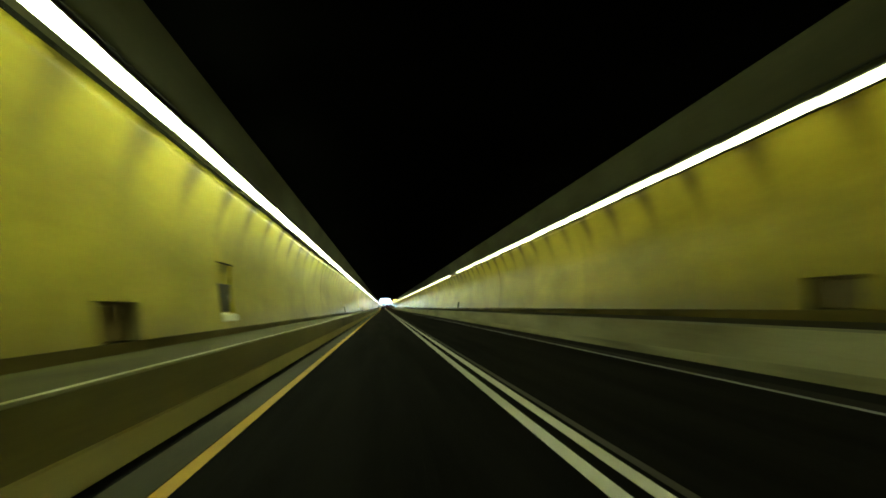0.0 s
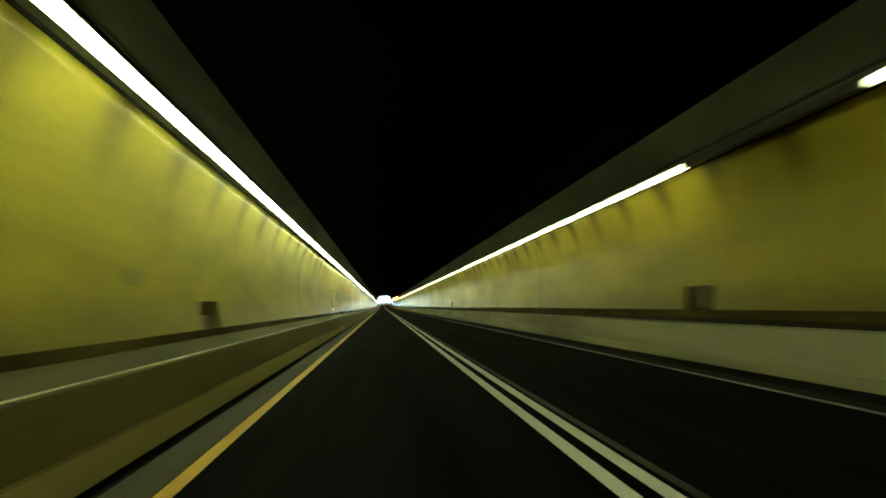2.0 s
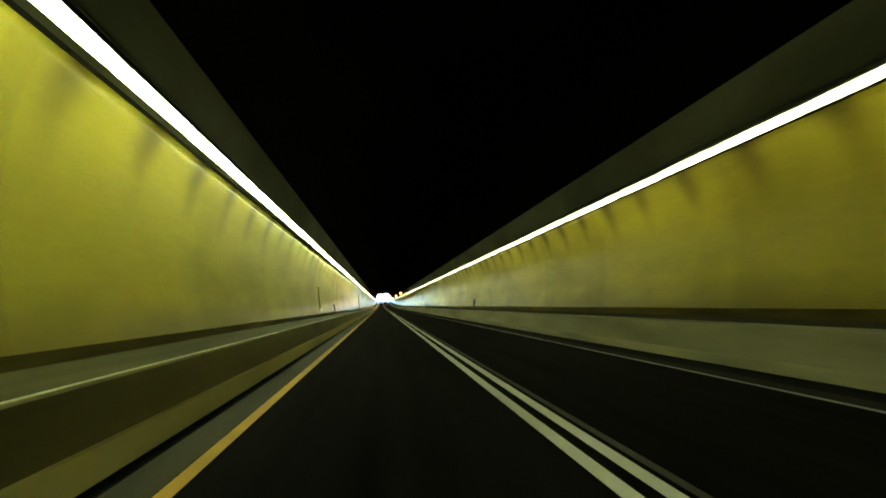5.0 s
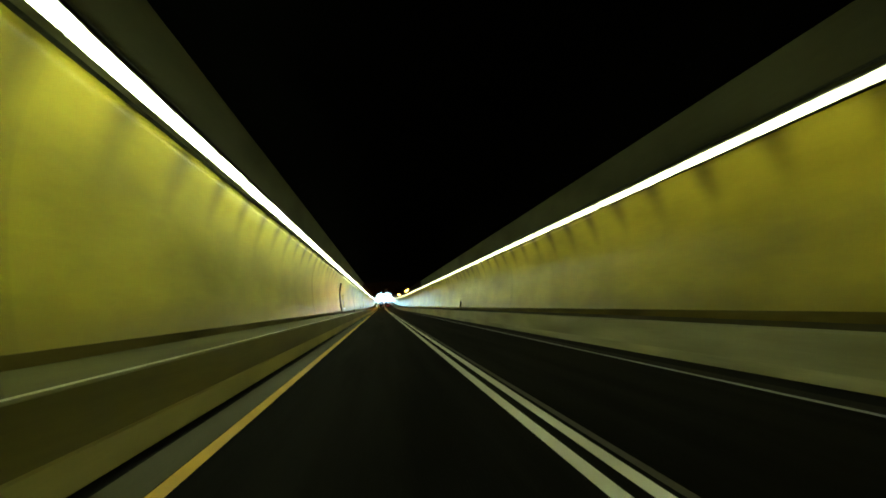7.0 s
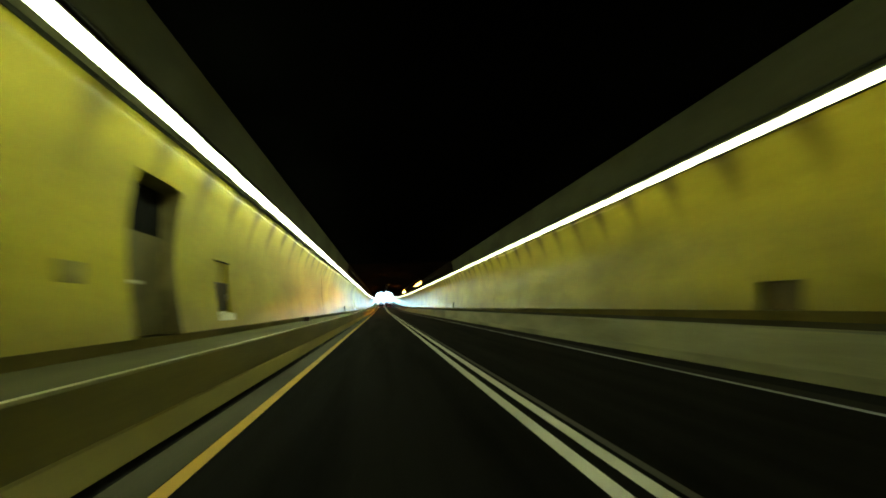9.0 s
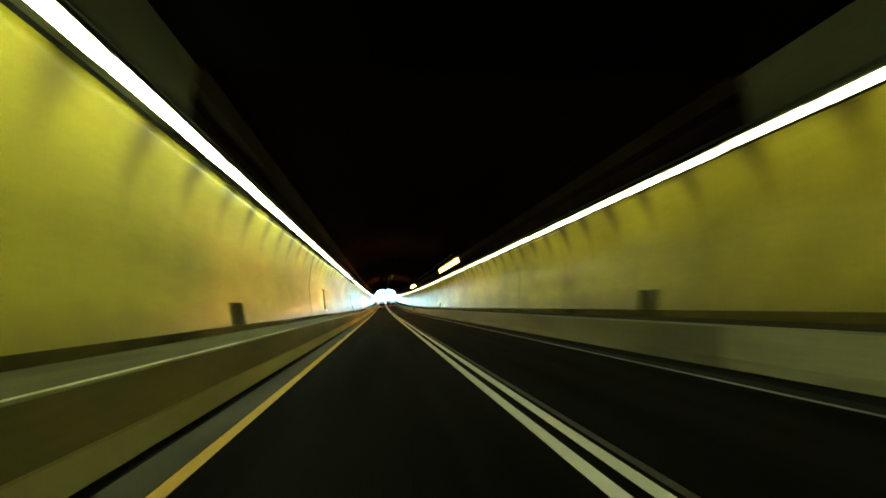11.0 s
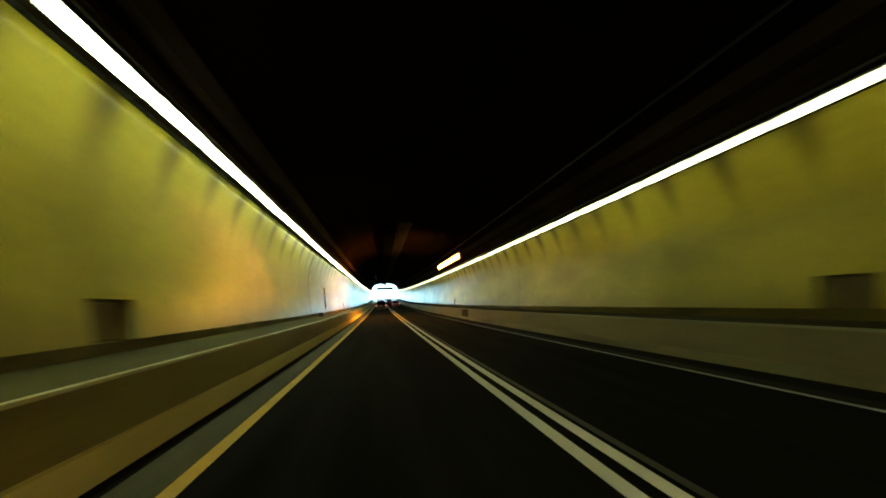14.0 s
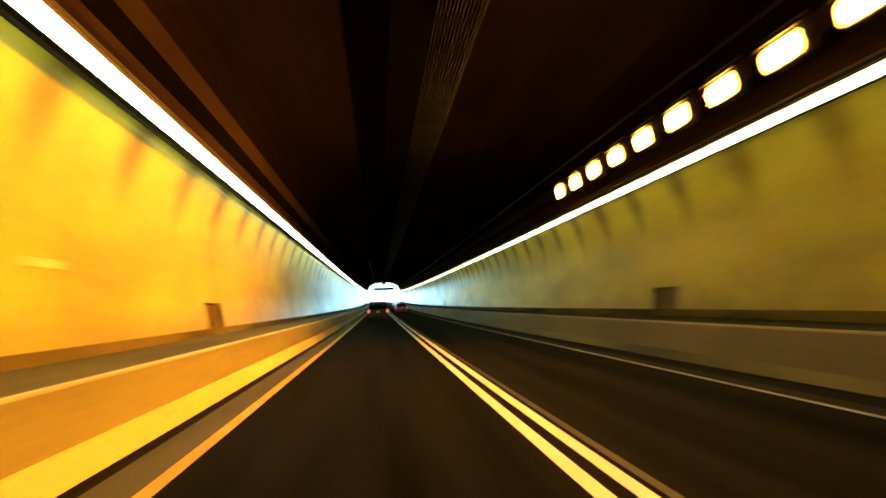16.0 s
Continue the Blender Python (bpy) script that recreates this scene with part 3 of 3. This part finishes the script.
# ---------- sodium floodlights ----------
def rounded_plate(x0, x1, hy, hz, r, steps=5):
    """A plate across x with rounded corners."""
    ring = [(sy * (hy - r) + r * math.cos(a0 + math.pi / 2 * k / steps), sz * (hz - r) + r * math.sin(a0 + math.pi / 2 * k / steps))
            for sy, sz, a0 in ((1, 1, 0), (-1, 1, math.pi / 2), (-1, -1, math.pi), (1, -1, math.pi * 1.5)) for k in range(steps + 1)]
    bm = bmesh.new()
    front, back = ([bm.verts.new((x, y, z)) for y, z in ring] for x in (x0, x1))
    bm.faces.new(front)
    bm.faces.new(list(reversed(back)))
    for i in range(len(ring)):
        j = (i + 1) % len(ring)
        bm.faces.new((front[j], front[i], back[i], back[j]))
    return bm


def floodlight(lens):
    base = new("sodium_floodlight")
    part("body", boxes((-0.02, 0.26, -0.35, 0.35, -0.26, 0.26, 0.05)), HOUSING, base, "grey cast floodlight body")
    part("lens", rounded_plate(-0.06, -0.015, 0.30, 0.215, 0.14), lens, base, "glowing orange-white lens")
    part("visor", boxes((-0.13, 0.0, -0.37, 0.37, 0.262, 0.28, 0.004)), HOUSING, base)
    part("yoke", boxes((0.08, 0.14, -0.405, -0.375, -0.06, 0.42, 0.006), (0.08, 0.14, 0.375, 0.405, -0.06, 0.42, 0.006), (0.08, 0.14, -0.405, 0.405, 0.42, 0.45, 0.006)), STEEL_DARK, base)
    return tagged(base, "square sodium floodlight glowing orange under the ceiling", "floodlight", "sodium floodlights")


# two banks: start, spacing, count, sideways place, height, tilt, spread, power, colour, lens
BANKS = [(294.5, 1.385, 12, 7.05, 5.43, -15, 106, 6.0, SODIUM_PALE, SOD), (361.5, 1.62, 11, 7.2, 5.54, -11, 114, 38.0, SODIUM, SOD_HOT)]
for start, step, count, x, z, tilt, spread, power, colour, lens in BANKS:
    flood = floodlight(lens)
    for i in range(count):
        y = start + step * i
        m = pose(x, y, z + lift(y), 0, tilt, 0)
        beam = new("sodium_beam", bpy.data.lights.new("sodium_beam", "AREA"))
        beam.data.shape, beam.data.size, beam.data.size_y, beam.data.spread = "ELLIPSE", 0.40, 0.56, radians(spread)
        beam.data.energy, beam.data.color = power, colour
        beam.matrix_world = m @ pose(-0.075, 0, 0, 0, 90, 0)
        if i:
            copy_thing(flood, m)
        else:
            flood.matrix_basis = m

# ---------- ceiling grille, signs, small things on the walkways ----------
grille = tagged(new("ceiling_grille"), "ribbed metal grille along the crown of the vault", "grille")
for i in range(13):
    x = 1.50 + i * 0.084
    part("bar", boxes((x - 0.006, x + 0.006, 354, 530, 7.60, 7.66)), GRILLE, grille)
for i in range(110):
    y = 354.8 + 1.6 * i
    part("cross_rail", boxes((1.44, 2.57, y, y + 0.16, 7.585, 7.60)), SLOT, grille)
part("backing", boxes((1.42, 2.58, 354, 530, 7.68, 7.72)), SLOT, grille)
duct = tagged(new("ceiling_duct"), "dark sooty duct hanging along the vault", "duct")
part("casing", boxes((0.45, 1.36, 354, 530, 7.28, 7.55, 0.02)), SOOT, duct)
for y in range(356, 530, 12):
    part("strap", boxes((0.43, 1.38, y, y + 0.06, 7.26, 7.74, 0.004)), SOOT, duct)

sign = tagged(new("portal_sign"), "dark gantry sign bar hanging inside the portal arch", "sign")
part("panel", boxes((XC - 3.6, XC + 3.6, Y1 - 1.2, Y1 - 0.95, 5.0, 6.0, 0.03)), SOOT, sign)
for x in (-3.0, 3.0):
    part("hanger", boxes((XC + x - 0.05, XC + x + 0.05, Y1 - 1.12, Y1 - 1.02, 6.0, 7.45, 0.01)), STEEL_DARK, sign)
fan = tagged(new("ceiling_fixture"), "dark boxy fixture hung at the crown of the portal arch", "fixture")
part("casing", boxes((XC - 0.7, XC + 0.7, Y1 - 3.6, Y1 - 1.8, 6.95, 7.70, 0.12)), STEEL_DARK, fan)

for x, z, start in ((7.03, 6.33, 298), (-0.95, 7.36, 430)):
    pipe = tagged(new("ceiling_pipe"), "thin sooty steel pipe along the vault", "pipe")
    bm = bmesh.new()
    bmesh.ops.create_cone(bm, cap_ends=True, segments=10, radius1=0.035, radius2=0.035, depth=544.0 - start, matrix=Matrix.Translation((x, (544.0 + start) / 2, z)) @ Matrix.Rotation(math.pi / 2, 4, "X"))
    part("tube", bm, PIPE, pipe)
    for y in range(start + 2, 544, 8):
        part("clip", boxes((x - 0.05, x + 0.05, y, y + 0.05, z - 0.02, z + 0.10, 0.006)), PIPE, pipe)
PLATES = [(94.6, 1.45, 2.02, 1.2), (54.15, 1.88, 2.16, 0.56)]
for y in (365.75,):
    tag_ = tagged(new("wall_plate"), "narrow pale plate on the tiled wall", "plate")
    part("panel", boxes((XC - half(2.1) - 0.01, XC - half(2.1) + 0.025, y - 0.38, y + 0.38, 2.07, 2.19, 0.008)), PLATE_PALE, tag_)
for y, z0, z1, w in PLATES:
    sq = tagged(new("wall_plate"), "faded square plate, dull olive, on the tiled wall", "plate")
    part("panel", boxes((XC - half((z0 + z1) / 2) - 0.012, XC - half((z0 + z1) / 2) + 0.02, y - w / 2, y + w / 2, z0, z1, 0.008)), PLATE, sq)
plate = tagged(new("wall_plate"), "small faded square plate on the tiled wall", "plate")
part("panel", boxes((XC - half(2.03) - 0.01, XC - half(2.03) + 0.03, 208.95, 209.55, 1.88, 2.18, 0.01)), PLATE, plate)
for y, w, h in ((92.2, 0.13, 0.17), (227.8, 0.13, 0.19), (346.0, 0.28, 0.20)):
    bx = tagged(new("junction_box"), "small dark red-brown metal junction box on the walkway", "box")
    part("body", boxes((-3.70, -3.45, y - w, y + w, TOP, TOP + h, 0.02)), BOX_RED, bx)
    part("lid", boxes((-3.72, -3.43, y - w - 0.02, y + w + 0.02, TOP + h, TOP + h + 0.025, 0.006)), STEEL_DARK, bx)


# ---------- vehicles ahead ----------
def wheel(parent, x, y, r, w):
    bm = bmesh.new()
    bmesh.ops.create_cone(bm, cap_ends=True, segments=28, radius1=r, radius2=r, depth=w, matrix=Matrix.Translation((x, y, r)) @ Matrix.Rotation(math.pi / 2, 4, "Y"))
    bmesh.ops.bevel(bm, geom=[e for e in bm.edges if abs(e.verts[0].co.x - e.verts[1].co.x) < 1e-5], offset=0.035, segments=2, affect="EDGES")
    wh = part("wheel", bm, RUBBER, parent, "black rubber tyre")
    bm = bmesh.new()
    bmesh.ops.create_cone(bm, cap_ends=True, segments=20, radius1=r * 0.62, radius2=r * 0.62, depth=w + 0.012, matrix=Matrix.Translation((x, y, r)) @ Matrix.Rotation(math.pi / 2, 4, "Y"))
    part("rim", bm, STEEL, wh, "alloy rim")


def loft(sections, smooth=True):
    """Closed rings, each a list of points, joined along their order."""
    bm = bmesh.new()
    rings = [[bm.verts.new(p) for p in s] for s in sections]
    m = len(rings[0])
    for a, b in zip(rings, rings[1:]):
        for i in range(m):
            bm.faces.new((a[i], a[(i + 1) % m], b[(i + 1) % m], b[i])).smooth = smooth
    bm.faces.new(rings[0])
    bm.faces.new(list(reversed(rings[-1])))
    return bm


def ring(y, hw, z0, z1, r=0.12, tuck=0.0):
    """A rounded car cross-section at y."""
    pts = []
    for cx, cz, a0 in ((hw - r, z1 - r, 0), (-hw + r, z1 - r, 90), (-hw + r, z0 + r, 180), (hw - r, z0 + r, 270)):
        for k in range(4):
            a = radians(a0 + 30 * k)
            px, pz = cx + r * math.cos(a), cz + r * math.sin(a)
            pts.append((px * (1 - tuck * (pz - z0) / (z1 - z0)), y, pz))
    return pts


def car(name, label, paint, at, kind, trim):
    c = tagged(new(name), label, "car")
    W, L, belt, roof, rear = {"suv": (0.95, 4.5, 1.08, 1.78, 0.25), "sedan": (0.90, 4.6, 0.95, 1.45, 0.95)}[kind]
    part("body", loft([ring(0.0, W - 0.06, 0.42, belt - 0.10, 0.10), ring(0.08, W, 0.30, belt - 0.02, 0.12), ring(0.9, W, 0.26, belt, 0.12), ring(L - 1.5, W, 0.26, belt - 0.02, 0.14),
                       ring(L - 0.3, W - 0.04, 0.28, belt - 0.20, 0.16), ring(L, W - 0.14, 0.36, belt - 0.32, 0.14)]), paint, c)
    # roof, pillars and panes round a hollow cabin
    front = L - 1.35
    r0, r1 = rear + 0.22, L - 2.25
    part("roof", loft([ring(r0, W - 0.24, roof - 0.07, roof - 0.03, 0.02), ring(r0 + 0.25, W - 0.21, roof - 0.08, roof, 0.03), ring(r1 - 0.2, W - 0.21, roof - 0.08, roof, 0.03), ring(r1, W - 0.24, roof - 0.07, roof - 0.03, 0.02)]), paint, c)

    def slab(pts, d):
        g = bmesh.new()
        n = (Vector(pts[1]) - Vector(pts[0])).cross(Vector(pts[3]) - Vector(pts[0])).normalized() * d
        lo, hi = [g.verts.new(q) for q in pts], [g.verts.new(Vector(q) + n) for q in pts]
        g.faces.new(lo), g.faces.new(list(reversed(hi)))
        for i in range(4):
            g.faces.new((lo[i], hi[i], hi[(i + 1) % 4], lo[(i + 1) % 4]))
        return g

    zb, zt = belt - 0.03, roof - 0.06
    part("rear_window", slab([(-W + 0.14, rear - 0.10, zb), (W - 0.14, rear - 0.10, zb), (W - 0.27, r0 + 0.02, zt), (-W + 0.27, r0 + 0.02, zt)], 0.012), GLASS_DARK, c, "tinted rear window")
    part("windscreen", slab([(-W + 0.12, front, zb), (W - 0.12, front, zb), (W - 0.26, r1 - 0.02, zt), (-W + 0.26, r1 - 0.02, zt)], 0.012), GLASS_DARK, c, "clear windscreen")
    for s in (-1, 1):
        for ya, yb in ((rear - 0.10, r0 + 0.02), (front, r1 - 0.02)):
            part("pillar", slab([(s * (W - 0.06), ya - 0.05, zb), (s * (W - 0.06), ya + 0.09, zb), (s * (W - 0.22), yb + 0.09, zt), (s * (W - 0.22), yb - 0.05, zt)], -0.09 * s), paint, c)
        ym = (rear + r1) / 2 + 0.3
        part("pillar", slab([(s * (W - 0.06), ym - 0.06, zb), (s * (W - 0.06), ym + 0.06, zb), (s * (W - 0.22), ym + 0.06, zt), (s * (W - 0.22), ym - 0.06, zt)], -0.06 * s), paint, c)
        for y in (rear + 0.75, r1 - 0.35):
            seat = part("seat_back", boxes((s * 0.42 - 0.24, s * 0.42 + 0.24, y, y + 0.14, belt - 0.5, belt + 0.14, 0.05)), UPHOLSTERY, c)
            part("headrest", boxes((s * 0.42 - 0.13, s * 0.42 + 0.13, y + 0.02, y + 0.12, belt + 0.16, belt + 0.34, 0.04)), UPHOLSTERY, seat)
    for s in (-1, 1):
        part("side_window", slab([(s * (W - 0.07), rear + 0.05, zb), (s * (W - 0.07), front - 0.1, zb), (s * (W - 0.23), r1 - 0.1, zt), (s * (W - 0.23), r0 + 0.1, zt)], -0.012 * s), GLASS_DARK, c, "tinted side window")
        xs = sorted((s * (W - 0.24), s * (W - 0.01)))
        lamp_ = part("tail_light", boxes((xs[0], xs[1], -0.03, 0.12, belt - 0.30, belt - 0.03 if kind == "suv" else belt - 0.14, 0.02)), TAIL, c, "red glowing tail light")
        xs = sorted((s * (W - 0.22), s * (W - 0.05)))
        part("reflector", boxes((xs[0], xs[1], -0.045, -0.02, belt - 0.16, belt - 0.10, 0.005)), WHITE_PLASTIC, lamp_, "pale reversing lens")
        xs = sorted((s * W, s * (W + 0.17)))
        part("wing_mirror", boxes((xs[0], xs[1], L - 1.75, L - 1.63, belt - 0.02, belt + 0.13, 0.03)), trim, c)
        for y in (0.85, L - 0.95):
            wheel(c, s * (W - 0.12), y, 0.35 if kind == "suv" else 0.32, 0.22)
        if kind == "suv":
            part("roof_rail", boxes((s * (W - 0.28) - 0.02, s * (W - 0.28) + 0.02, rear + 0.55, L - 2.3, roof, roof + 0.05, 0.01)), trim, c)
    part("bumper", boxes((-W + 0.03, W - 0.03, -0.12, 0.10, 0.38, 0.62, 0.05)), trim, c)
    part("number_plate", boxes((-0.16, 0.16, -0.035, 0.005, belt - 0.30, belt - 0.14, 0.005)), WHITE_PLASTIC, c, "blank pale number plate")
    part("exhaust", boxes((0.45, 0.53, -0.06, 0.3, 0.28, 0.35, 0.02)), STEEL, c)
    c.matrix_basis = at
    return c


car("suv", "dark red-brown sport utility car driving ahead on the asphalt", PAINT_BROWN, pose(0.05, 405.5, lift(405.5) + 0.004), "suv", PAINT_BROWN)
car("red_car", "red saloon car ahead in the other lane", PAINT_RED, pose(3.62, 440.0, lift(440) + 0.004), "sedan", PAINT_RED)
car("dark_car", "dark saloon car far ahead near the portal", PAINT_DARK, pose(2.95, 500.0, lift(500) + 0.004), "sedan", PLASTIC)
